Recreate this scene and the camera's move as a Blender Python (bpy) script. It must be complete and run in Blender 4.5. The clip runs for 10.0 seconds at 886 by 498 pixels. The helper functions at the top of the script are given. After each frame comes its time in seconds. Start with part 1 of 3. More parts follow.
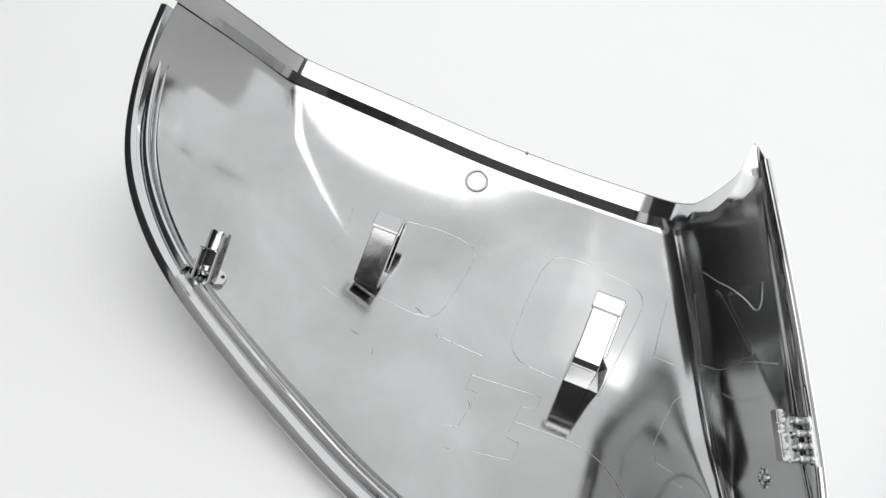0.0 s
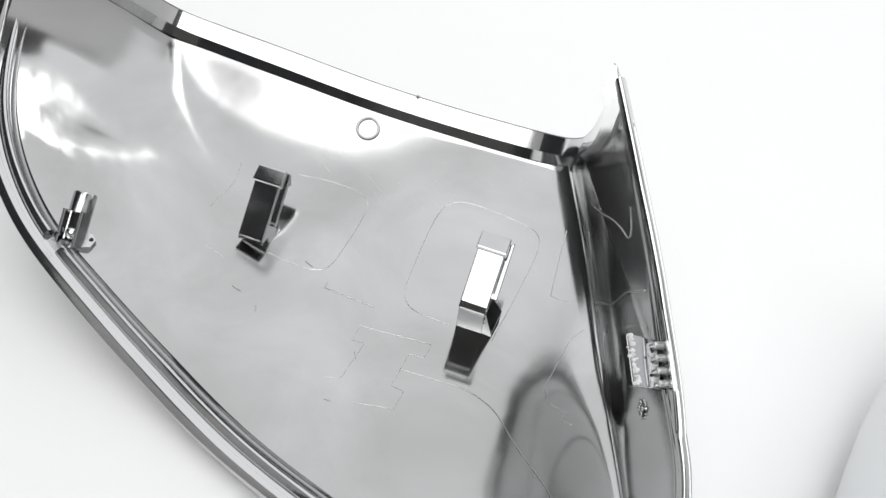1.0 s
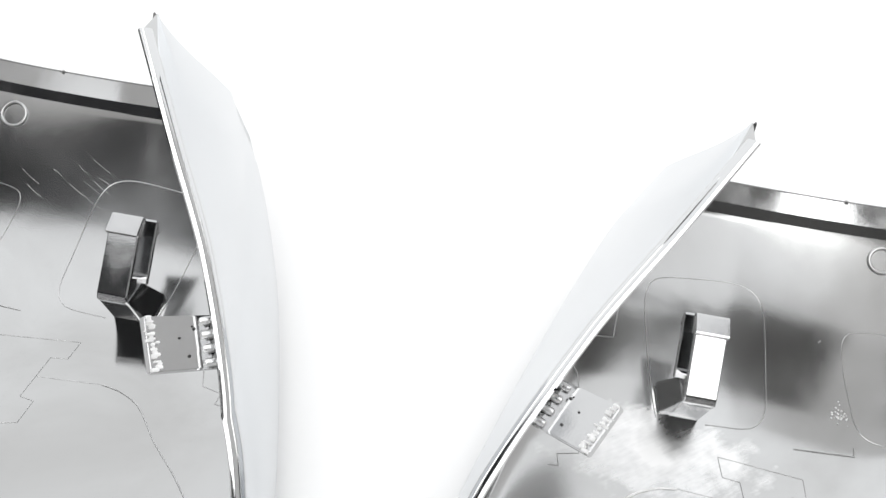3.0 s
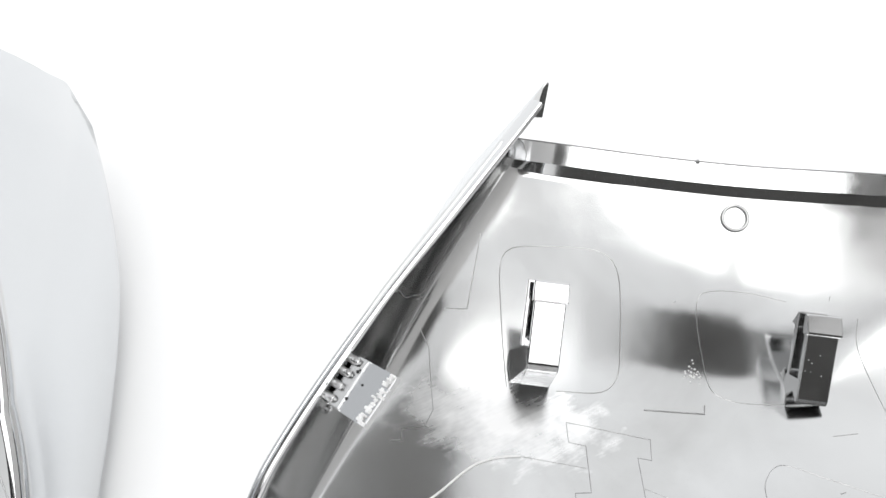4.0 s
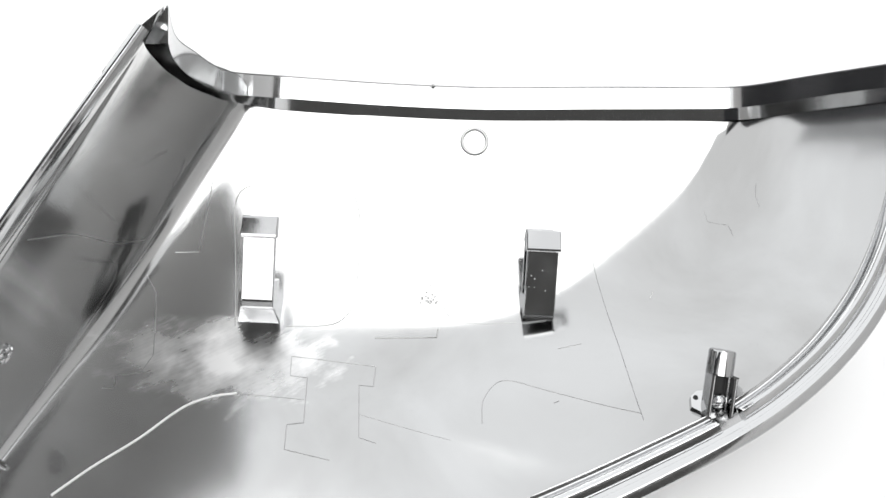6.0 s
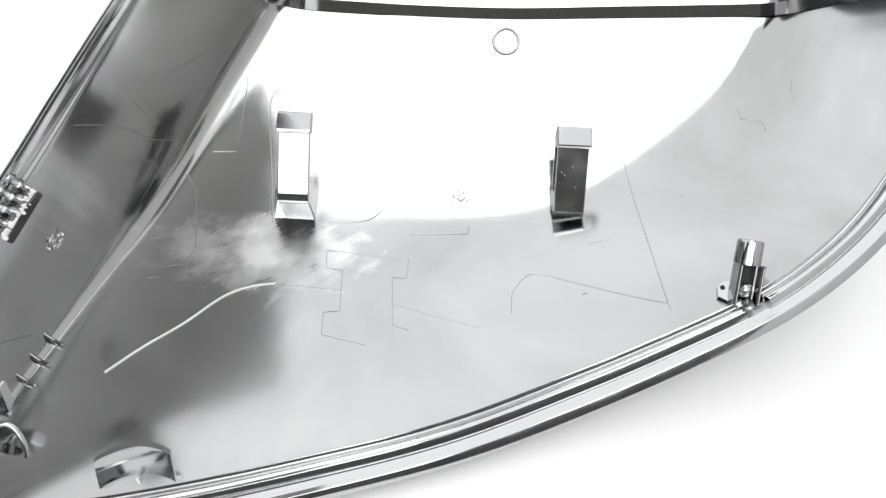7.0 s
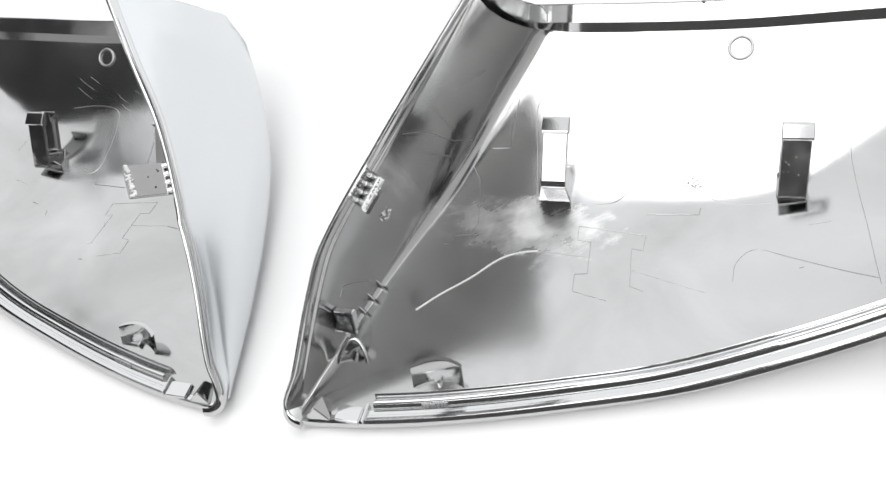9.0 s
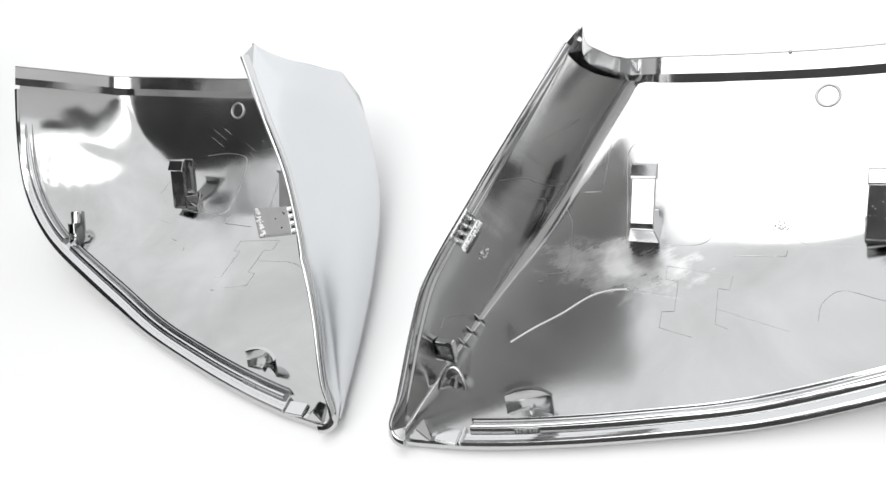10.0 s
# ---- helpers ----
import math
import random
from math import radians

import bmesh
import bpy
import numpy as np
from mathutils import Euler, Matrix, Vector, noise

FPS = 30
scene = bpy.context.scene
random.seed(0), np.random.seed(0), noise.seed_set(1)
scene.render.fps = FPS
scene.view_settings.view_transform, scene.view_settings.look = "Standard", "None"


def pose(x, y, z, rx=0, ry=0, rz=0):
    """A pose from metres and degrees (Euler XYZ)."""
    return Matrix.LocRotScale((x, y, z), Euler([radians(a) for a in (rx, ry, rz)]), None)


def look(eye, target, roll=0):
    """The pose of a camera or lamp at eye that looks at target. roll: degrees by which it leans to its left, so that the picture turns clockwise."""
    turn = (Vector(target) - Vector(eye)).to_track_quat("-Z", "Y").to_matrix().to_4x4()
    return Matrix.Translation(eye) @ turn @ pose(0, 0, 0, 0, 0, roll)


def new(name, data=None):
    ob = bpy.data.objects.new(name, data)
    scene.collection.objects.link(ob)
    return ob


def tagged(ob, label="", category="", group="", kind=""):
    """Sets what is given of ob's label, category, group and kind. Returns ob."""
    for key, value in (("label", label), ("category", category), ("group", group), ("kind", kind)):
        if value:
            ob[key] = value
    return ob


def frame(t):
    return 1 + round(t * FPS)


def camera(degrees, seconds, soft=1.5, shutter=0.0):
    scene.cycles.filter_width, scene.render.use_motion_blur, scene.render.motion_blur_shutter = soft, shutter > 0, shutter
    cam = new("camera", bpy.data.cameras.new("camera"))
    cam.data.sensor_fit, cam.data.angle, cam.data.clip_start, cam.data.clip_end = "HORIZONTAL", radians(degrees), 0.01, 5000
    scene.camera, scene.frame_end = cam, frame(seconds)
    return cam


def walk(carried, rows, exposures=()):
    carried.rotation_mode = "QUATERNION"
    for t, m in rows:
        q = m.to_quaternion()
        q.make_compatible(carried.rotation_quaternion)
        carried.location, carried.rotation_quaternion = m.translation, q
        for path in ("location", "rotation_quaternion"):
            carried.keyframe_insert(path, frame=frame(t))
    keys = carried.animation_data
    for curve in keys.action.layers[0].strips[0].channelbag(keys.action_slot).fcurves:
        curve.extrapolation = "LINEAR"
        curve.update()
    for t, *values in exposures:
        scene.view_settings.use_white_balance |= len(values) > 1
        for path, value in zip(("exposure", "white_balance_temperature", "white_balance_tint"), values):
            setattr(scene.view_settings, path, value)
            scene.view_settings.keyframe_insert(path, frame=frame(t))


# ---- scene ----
cam = camera(60.08, 10.0)
walk(cam, [(t, pose(x, y, z, rx, ry, rz)) for t, x, y, z, rx, ry, rz in (
    (0.0, -0.0797, -0.1566, 0.1436, 54.19, -12.06, 19.79),
    (0.5, -0.0670, -0.1518, 0.1415, 53.18, -10.92, 18.68),
    (1.0, -0.0531, -0.1461, 0.1401, 52.49, -9.83, 17.05),
    (1.5, -0.0379, -0.1389, 0.1381, 51.90, -8.88, 14.95),
    (2.0, -0.0218, -0.1316, 0.1408, 51.25, -7.87, 12.41),
    (2.5, -0.0043, -0.1244, 0.1424, 50.86, -7.20, 10.12),
    (2.7, 0.0024, -0.1217, 0.1431, 50.54, -6.70, 9.37),
    (3.8, 0.0383, -0.1161, 0.1430, 49.95, -4.88, 5.50),
    (4.0, 0.0440, -0.1151, 0.1433, 49.48, -4.77, 4.93),
    (4.5, 0.0604, -0.1138, 0.1443, 48.98, -4.41, 3.13),
    (5.0, 0.0768, -0.1136, 0.1457, 48.81, -4.29, 1.26),
    (5.5, 0.0908, -0.1141, 0.1472, 47.81, -4.28, -0.23),
    (5.7, 0.0964, -0.1143, 0.1455, 47.51, -4.11, -0.45),
    (6.8, 0.0998, -0.1208, 0.1368, 42.71, -2.42, 0.86),
    (7.0, 0.0994, -0.1239, 0.1376, 41.85, -2.01, 1.47),
    (7.5, 0.1004, -0.1303, 0.1448, 39.87, 0.42, 4.18),
    (8.0, 0.1036, -0.1396, 0.1531, 39.43, 4.41, 8.21),
    (8.5, 0.1056, -0.1491, 0.1597, 40.87, 8.15, 11.83),
    (9.0, 0.1093, -0.1564, 0.1696, 42.10, 11.57, 15.60),
    (9.5, 0.1134, -0.1632, 0.1767, 44.31, 14.46, 18.99),
    (10.0, 0.1173, -0.1671, 0.1827, 46.23, 16.49, 21.45),
)], exposures=((0.0, -0.34), (0.5, -0.32), (1.0, -0.26), (1.5, -0.17), (2.0, -0.07), (2.5, 0.0), (8.5, 0.0), (10.0, -0.08)))

# ---- world and lights ----
world = bpy.data.worlds.new("white_studio_surround")
scene.world = world
world.use_nodes = True
world.node_tree.nodes["Background"].inputs[0].default_value = (0.98, 0.99, 1.0, 1)
world.node_tree.nodes["Background"].inputs[1].default_value = 1.42


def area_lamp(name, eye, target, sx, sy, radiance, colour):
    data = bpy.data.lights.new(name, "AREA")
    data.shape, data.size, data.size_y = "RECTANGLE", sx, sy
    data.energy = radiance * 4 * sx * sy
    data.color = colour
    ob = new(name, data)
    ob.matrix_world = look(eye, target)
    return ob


# added lamps out of view, sized to the white areas the chrome mirrors
area_lamp("unseen_strip_lamp", (0.085, -0.06, 0.95), (0.085, -0.06, 0.0), 0.26, 0.80, 2.2, (1.0, 0.995, 0.985))
area_lamp("unseen_front_lamp", (-0.01, -0.77, 0.96), (-0.01, -0.03, 0.06), 1.10, 0.74, 2.15, (1.0, 0.995, 0.985))


# ---- materials ----
def material(name):
    m = bpy.data.materials.new(name)
    m.use_nodes = True
    return m, m.node_tree.nodes, m.node_tree.links, m.node_tree.nodes["Principled BSDF"]


def noise_node(nodes, links, scale, detail, coords="Object"):
    tc = nodes.new("ShaderNodeTexCoord")
    n = nodes.new("ShaderNodeTexNoise")
    n.inputs["Scale"].default_value, n.inputs["Detail"].default_value = scale, detail
    links.new(tc.outputs[coords], n.inputs["Vector"])
    return n


def ramp(nodes, links, source, lo, hi, a=0.35, b=0.65):
    r = nodes.new("ShaderNodeMapRange")
    r.inputs["From Min"].default_value, r.inputs["From Max"].default_value = a, b
    r.inputs["To Min"].default_value, r.inputs["To Max"].default_value = lo, hi
    links.new(source, r.inputs["Value"])
    return r.outputs[0]


def metal(name, colour, rough_lo, rough_hi, patch, grain=0.0, grain_scale=900):
    m, nodes, links, bsdf = material(name)
    bsdf.inputs["Base Color"].default_value = (*colour, 1)
    bsdf.inputs["Metallic"].default_value = 1
    n = noise_node(nodes, links, patch, 4)
    links.new(ramp(nodes, links, n.outputs[0], rough_lo, rough_hi), bsdf.inputs["Roughness"])
    if grain:
        g = noise_node(nodes, links, grain_scale, 2)
        b = nodes.new("ShaderNodeBump")
        b.inputs["Strength"].default_value, b.inputs["Distance"].default_value = grain, 0.0002
        links.new(g.outputs[0], b.inputs["Height"])
        links.new(b.outputs[0], bsdf.inputs["Normal"])
    return m


def clouded(m):
    """Faint large waves and a mottled haze over a chrome material."""
    nodes, links = m.node_tree.nodes, m.node_tree.links
    bsdf = nodes["Principled BSDF"]
    wave = noise_node(nodes, links, 38, 3)
    b = nodes.new("ShaderNodeBump")
    b.inputs["Strength"].default_value, b.inputs["Distance"].default_value = 0.12, 0.0006
    links.new(wave.outputs[0], b.inputs["Height"])
    links.new(b.outputs[0], bsdf.inputs["Normal"])
    haze = noise_node(nodes, links, 24, 5)
    haze.inputs["Distortion"].default_value = 0.6
    mix = nodes.new("ShaderNodeMix")
    mix.data_type = "RGBA"
    links.new(ramp(nodes, links, haze.outputs[0], 0.0, 1.0, 0.3, 0.7), mix.inputs["Factor"])
    mix.inputs["A"].default_value = (0.40, 0.40, 0.396, 1)
    mix.inputs["B"].default_value = (0.53, 0.534, 0.537, 1)
    links.new(mix.outputs["Result"], bsdf.inputs["Base Color"])
    return mix.outputs["Result"]


CHROME_IN = metal("satin_chrome", (0.41, 0.412, 0.413), 0.08, 0.19, 22)
clouded(CHROME_IN)


def worn_chrome():
    """Satin chrome with one scuffed, rubbed spot near the first clip's foot."""
    m = metal("scuffed_chrome", (0.41, 0.412, 0.413), 0.08, 0.19, 22)
    haze = clouded(m)
    nodes, links = m.node_tree.nodes, m.node_tree.links
    bsdf = nodes["Principled BSDF"]
    tc = nodes.new("ShaderNodeTexCoord")
    mp = nodes.new("ShaderNodeMapping")
    mp.vector_type = "POINT"
    mp.inputs["Location"].default_value = (-0.059, 0.0085, 0.0)
    links.new(tc.outputs["Object"], mp.inputs["Vector"])
    sc = nodes.new("ShaderNodeVectorMath")
    sc.operation = "MULTIPLY"
    sc.inputs[1].default_value = (0.85, 1.75, 1.6)
    links.new(mp.outputs[0], sc.inputs[0])
    ln = nodes.new("ShaderNodeVectorMath")
    ln.operation = "LENGTH"
    links.new(sc.outputs[0], ln.inputs[0])
    cloud = noise_node(nodes, links, 130, 6)
    add = nodes.new("ShaderNodeMath")
    add.operation = "MULTIPLY_ADD"
    add.inputs[1].default_value = 0.038
    links.new(cloud.outputs[0], add.inputs[0])
    turned = nodes.new("ShaderNodeMapping")
    turned.inputs["Rotation"].default_value = (0, 0, radians(-36))
    links.new(tc.outputs["Object"], turned.inputs["Vector"])
    fine = nodes.new("ShaderNodeVectorMath")
    fine.operation = "MULTIPLY"
    fine.inputs[1].default_value = (240, 1500, 400)
    links.new(turned.outputs[0], fine.inputs[0])
    hatch = nodes.new("ShaderNodeTexNoise")
    hatch.inputs["Scale"].default_value, hatch.inputs["Detail"].default_value = 1.0, 3
    links.new(fine.outputs[0], hatch.inputs["Vector"])
    streak = nodes.new("ShaderNodeMath")
    streak.operation = "MULTIPLY_ADD"
    streak.inputs[1].default_value = 0.010
    links.new(hatch.outputs[0], streak.inputs[0])
    links.new(ln.outputs["Value"], streak.inputs[2])
    links.new(streak.outputs[0], add.inputs[2])
    mask = ramp(nodes, links, add.outputs[0], 1.0, 0.0, 0.029, 0.047)
    old = bsdf.inputs["Roughness"].links[0].from_socket
    mix = nodes.new("ShaderNodeMix")
    links.new(mask, mix.inputs["Factor"])
    links.new(old, mix.inputs["A"])
    mix.inputs["B"].default_value = 0.5
    links.new(mix.outputs["Result"], bsdf.inputs["Roughness"])
    mixc = nodes.new("ShaderNodeMix")
    mixc.data_type = "RGBA"
    links.new(mask, mixc.inputs["Factor"])
    links.new(haze, mixc.inputs["A"])
    mixc.inputs["B"].default_value = (0.93, 0.93, 0.93, 1)
    links.new(mixc.outputs["Result"], bsdf.inputs["Base Color"])
    return m


CHROME_WORN = worn_chrome()
CHROME_OUT = metal("polished_chrome", (0.65, 0.665, 0.68), 0.20, 0.26, 30)
CHROME_EDGE = metal("edge_chrome", (0.58, 0.584, 0.588), 0.06, 0.14, 120, 0.015, 1200)
CHROME_CLIP = metal("clip_chrome", (0.50, 0.502, 0.505), 0.06, 0.14, 150, 0.02, 2600)
LINE_DULL = metal("dull_mould_line", (0.47, 0.47, 0.47), 0.28, 0.4, 200)
CHROME_ROUGH = metal("pitted_chrome", (0.70, 0.71, 0.72), 0.08, 0.2, 300, 1.0, 700)
TOOTH = metal("bright_tooth", (0.85, 0.85, 0.85), 0.2, 0.4, 400, 0.3, 1500)
# dark specks on the tongue; also painted shade in the peg and its tab
PIT_SHADE = metal("dark_pit_and_shade", (0.05, 0.05, 0.05), 0.4, 0.6, 300)
# lighter copy of the mould line, painted as lit, for the left cap
LINE_LIT = metal("lit_mould_line", (0.68, 0.68, 0.68), 0.3, 0.45, 200)
EDGE_REFLECTION = metal("grey_edge_reflection", (0.20, 0.20, 0.20), 0.35, 0.5, 300)


def matt(name, colour, rough, scale, spread):
    m, nodes, links, bsdf = material(name)
    n = noise_node(nodes, links, scale, 6)
    mix = nodes.new("ShaderNodeMix")
    mix.data_type = "RGBA"
    mix.inputs["A"].default_value = (*[c * (1 - spread) for c in colour], 1)
    mix.inputs["B"].default_value = (*colour, 1)
    links.new(n.outputs[0], mix.inputs["Factor"])
    links.new(mix.outputs["Result"], bsdf.inputs["Base Color"])
    bsdf.inputs["Roughness"].default_value = rough
    return m


WHITE = matt("white_board", (0.78, 0.78, 0.78), 0.6, 9, 0.03)
# matt white of burrs, scratches and specks; also the flow line's painted highlight
BURR_HIGHLIGHT = matt("rough_burr_and_highlight", (0.86, 0.86, 0.86), 0.55, 900, 0.25)
# cloths of the screens and partitions added out of view
BLACK = matt("black_cloth", (0.02, 0.02, 0.022), 0.95, 30, 0.3)
GREY = matt("grey_cloth", (0.62, 0.615, 0.61), 0.95, 30, 0.2)
MIDGREY = matt("slate_cloth", (0.085, 0.083, 0.08), 0.95, 30, 0.2)
CHARCOAL = matt("charcoal_cloth", (0.06, 0.058, 0.056), 0.95, 30, 0.2)
ASH = matt("ash_cloth", (0.40, 0.395, 0.39), 0.95, 30, 0.2)
FLOORM = matt("dark_floor", (0.08, 0.075, 0.07), 0.7, 6, 0.2)

# ---- mesh helpers ----
SIDE = [1.0]        # +1 builds a thing as it is, -1 its mirror image in x


def part(name, bm, mats, parent=None, label="", smooth=True, sharp=38):
    """Links a bmesh as one mesh object under a thing or a part."""
    if SIDE[0] < 0:
        for v in bm.verts:
            # this cap's tall wall leans in a little further towards its top
            w = min(max((v.co.z - 0.042) / 0.040, 0.0), 1.1) ** 0.8 * min(max((0.075 - v.co.x) / 0.012, 0.0), 1.0)
            v.co += Vector((-0.0047, 0.0026, 0.0012)) * w
            v.co.x = -v.co.x
        bmesh.ops.reverse_faces(bm, faces=bm.faces[:])
    me = bpy.data.meshes.new(name)
    for f in bm.faces:
        f.smooth = smooth
    bm.to_mesh(me)
    bm.free()
    for m in mats if isinstance(mats, (list, tuple)) else (mats,):
        me.materials.append(m)
    ob = new(name, me)
    if smooth:
        me.set_sharp_from_angle(angle=radians(sharp))
    if parent is not None:
        ob.parent = parent
    return tagged(ob, label) if label else ob


def curve(ctrl, n):
    """n points evenly along a smooth curve through the control points (millimetres)."""
    p = np.array(ctrl, float)
    p = np.vstack([2 * p[0] - p[1], p, 2 * p[-1] - p[-2]])
    out = []
    for i in range(1, len(p) - 2):
        a, b, c, d = p[i - 1:i + 3]
        k1 = (c - a) / (np.linalg.norm(c - b) + np.linalg.norm(b - a)) * np.linalg.norm(c - b)
        k2 = (d - b) / (np.linalg.norm(d - c) + np.linalg.norm(c - b)) * np.linalg.norm(c - b)
        for t in np.linspace(0, 1, 24, endpoint=False):
            out.append((2*t**3 - 3*t**2 + 1) * b + (t**3 - 2*t**2 + t) * k1 + (-2*t**3 + 3*t**2) * c + (t**3 - t**2) * k2)
    out = np.array(out + [p[-2]])
    s = np.r_[0, np.cumsum(np.linalg.norm(np.diff(out, axis=0), axis=1))]
    q = np.linspace(0, s[-1], n)
    return np.stack([np.interp(q, s, out[:, k]) for k in range(3)], 1)


def loft(bm, rings, closed=True, caps=True, mat=0):
    """Skins equal rings of points, in metres."""
    rows = [[bm.verts.new(p) for p in r] for r in rings]
    n = len(rows[0])
    for a, b in zip(rows, rows[1:]):
        for i in range(n if closed else n - 1):
            j = (i + 1) % n
            f = bm.faces.new((a[i], a[j], b[j], b[i]))
            f.material_index = mat
    if caps and closed:
        bm.faces.new(rows[0][::-1])
        bm.faces.new(rows[-1])
    return rows


def plate(origin, ax, ay, az, sx, sy, sz, bevel=0.0003, bm=None):
    """A bevelled slab with a corner at origin along the axes ax, ay, az (metres)."""
    own = bmesh.new()
    bmesh.ops.create_cube(own, size=1)
    m = Matrix([[*r] for r in zip(ax, ay, az)])
    for v in own.verts:
        v.co = Vector(origin) + m @ Vector(((v.co.x + .5) * sx, (v.co.y + .5) * sy, (v.co.z + .5) * sz))
    if bevel:
        bmesh.ops.bevel(own, geom=own.edges[:], offset=bevel, segments=2, affect="EDGES")
    if bm is None:
        return own
    me = bpy.data.meshes.new("tmp")
    own.to_mesh(me)
    own.free()
    bm.from_mesh(me)
    bpy.data.meshes.remove(me)
    return bm


def extrude_outline(outline, origin, ax, ay, az, depth, bevel=0.0002):
    """A flat outline (metres along ax, ay) made into a slab of that depth along az."""
    bm = bmesh.new()
    o, ax, ay, az = (Vector(v) for v in (origin, ax, ay, az))
    lo = [bm.verts.new(o + ax * x + ay * y) for x, y in outline]
    hi = [bm.verts.new(o + ax * x + ay * y + az * depth) for x, y in outline]
    bm.faces.new(lo[::-1])
    bm.faces.new(hi)
    n = len(lo)
    for i in range(n):
        bm.faces.new((lo[i], lo[(i + 1) % n], hi[(i + 1) % n], hi[i]))
    bmesh.ops.recalc_face_normals(bm, faces=bm.faces[:])
    if bevel:
        bmesh.ops.bevel(bm, geom=bm.edges[:], offset=bevel, segments=1, affect="EDGES")
    return bm


# ---- the table and floor, and unseen screens added for the chrome to mirror ----
def slab(name, lo, hi, mat, label, category):
    bm = plate(lo, (1, 0, 0), (0, 1, 0), (0, 0, 1), *(b - a for a, b in zip(lo, hi)), bevel=0)
    ob = part(name, bm, mat, smooth=False)
    return tagged(ob, label, category, kind="structure")


slab("ground", (-0.62, -0.97, -0.025), (0.75, 1.0, 0.0), WHITE, "seamless plain white photo table board", "table top")
slab("floor", (-2.0, -2.0, -0.8), (2.0, 2.0, -0.75), FLOORM, "dark plain studio floor", "floor")
# from here on: screens added out of view to darken or grey the reflections
slab("added_screen_southwest", (-0.53, -0.6, 0.0), (-0.50, -0.34, 1.05), ASH, "added tall ash grey screen, out of view, for the chrome to mirror", "screen")
slab("added_screen_west", (-0.53, -0.34, 0.0), (-0.50, -0.1, 1.05), BLACK, "added tall black screen, out of view, darkens chrome reflections", "screen")
slab("added_screen_northwest", (-0.53, -0.1, 0.0), (-0.50, 0.15, 0.42), BLACK, "added low black screen, out of view, darkens chrome reflections", "screen")
slab("added_screen_east", (0.50, -0.1, 0.0), (0.53, 0.32, 0.90), GREY, "added tall light grey screen, out of view, for the chrome to mirror", "screen")
slab("added_screen_southeast_end", (0.50, -0.95, 0.0), (0.53, -0.80, 0.66), CHARCOAL, "added charcoal screen, out of view, darkens chrome reflections", "screen")
slab("added_screen_southeast", (0.50, -0.80, 0.0), (0.53, -0.49, 0.93), CHARCOAL, "added tall charcoal screen, out of view, darkens chrome reflections", "screen")
slab("added_screen_middle_east", (0.50, -0.49, 0.0), (0.53, -0.1, 0.90), GREY, "added light grey screen, out of view, for the chrome to mirror", "screen")
slab("added_screen_upper_east", (0.48, -0.22, 0.79), (0.495, 0.15, 1.22), CHARCOAL, "added charcoal cloth, out of view, darkens the right cap's wall", "screen")
slab("added_partition_southwest", (-1.1, -1.23, -0.75), (-0.36, -1.2, 1.0), BLACK, "added black partition, out of view, darkens chrome reflections", "partition")
slab("added_partition_south", (-0.36, -1.23, -0.75), (0.9, -1.2, 0.80), MIDGREY, "added low slate grey partition, out of view, darkens chrome reflections", "partition")

# ---- the mirror cap: leading curves in millimetres ----
RAIL = ((10.2, -79.0, 6.9), (12.9, -71.8, 15.3), (16.5, -58.2, 29.7), (20.4, -48.4, 39.8), (33.3, -28, 55.8), (44.6, -15.2, 69.2), (55.3, -2.4, 81.4),
        (52.8, 5, 73.5), (51.8, 11, 67), (50.9, 21, 57.8), (50.8, 29, 50.7), (51.4, 38, 43.3), (52.4, 47, 35.9))
CREASE = ((12.2, -75.5, 4.2), (19, -44, 4.9), (26, -16, 6.8), (34.3, 12, 12.2), (42.4, 31, 22), (51.5, 47, 33.5))
RIM = ((9.9, -76.5, 9.0), (10.3, -78.6, 6.3), (12.8, -79.8, 5.6), (20.0, -79.3, 5.5), (37.3, -77.0, 6.0), (60.4, -71.6, 6.3), (83.3, -64.9, 6.7), (105.8, -57.7, 7.3), (127.4, -48.9, 9.7),
       (149.4, -40.1, 14.9), (174.7, -28.9, 23.2), (196.0, -11.8, 34.7), (206.9, 8.8, 50.4), (208.9, 22.0, 63.0))
FOLD = ((52, 48, 34), (59, 49.8, 32.6), (85, 50.3, 31.6), (115, 49.5, 32.4), (145, 48.8, 34.8), (172, 47.9, 37.2), (180, 46, 39), (190, 36, 49), (205, 21.5, 63))
CURL_FOOT = ((52.9, 2.8, 75.2), (52.1, 8, 69.9), (51.5, 14, 64), (50.9, 21, 57.8), (50.8, 29, 50.7), (51.4, 38, 43.3), (52.6, 46.5, 36.2), (56.0, 49.5, 32.8))
CURL_EDGE = ((57, 3.4, 75.3), (55.5, 8, 70.8), (54.4, 13, 65.8), (53.6, 20, 59.4), (53.3, 27, 53.5), (53.6, 34, 47.5), (55.1, 42, 40.8), (58.2, 48.9, 35.7))
CURL_TOP = ((57.3, 6, 80.6), (55.9, 10.5, 73.6), (55.0, 16, 68.5), (54.6, 23, 63), (54.3, 33, 54.8), (54.7, 40, 49), (55.6, 46.5, 43.8), (57.6, 54, 39.4))
NV, NW, NF = 110, 40, 110
THICK = 2.4


def rim_line(n):
    """The rim, evened out past the rounded corner."""
    p = curve(RIM, 400)
    for _ in range(220):
        p[40:-1] = 0.25 * p[39:-2] + 0.5 * p[40:-1] + 0.25 * p[41:]
    k = np.linspace(0, 399, n)
    return np.stack([np.interp(k, np.arange(400), p[:, c]) for c in range(3)], 1)


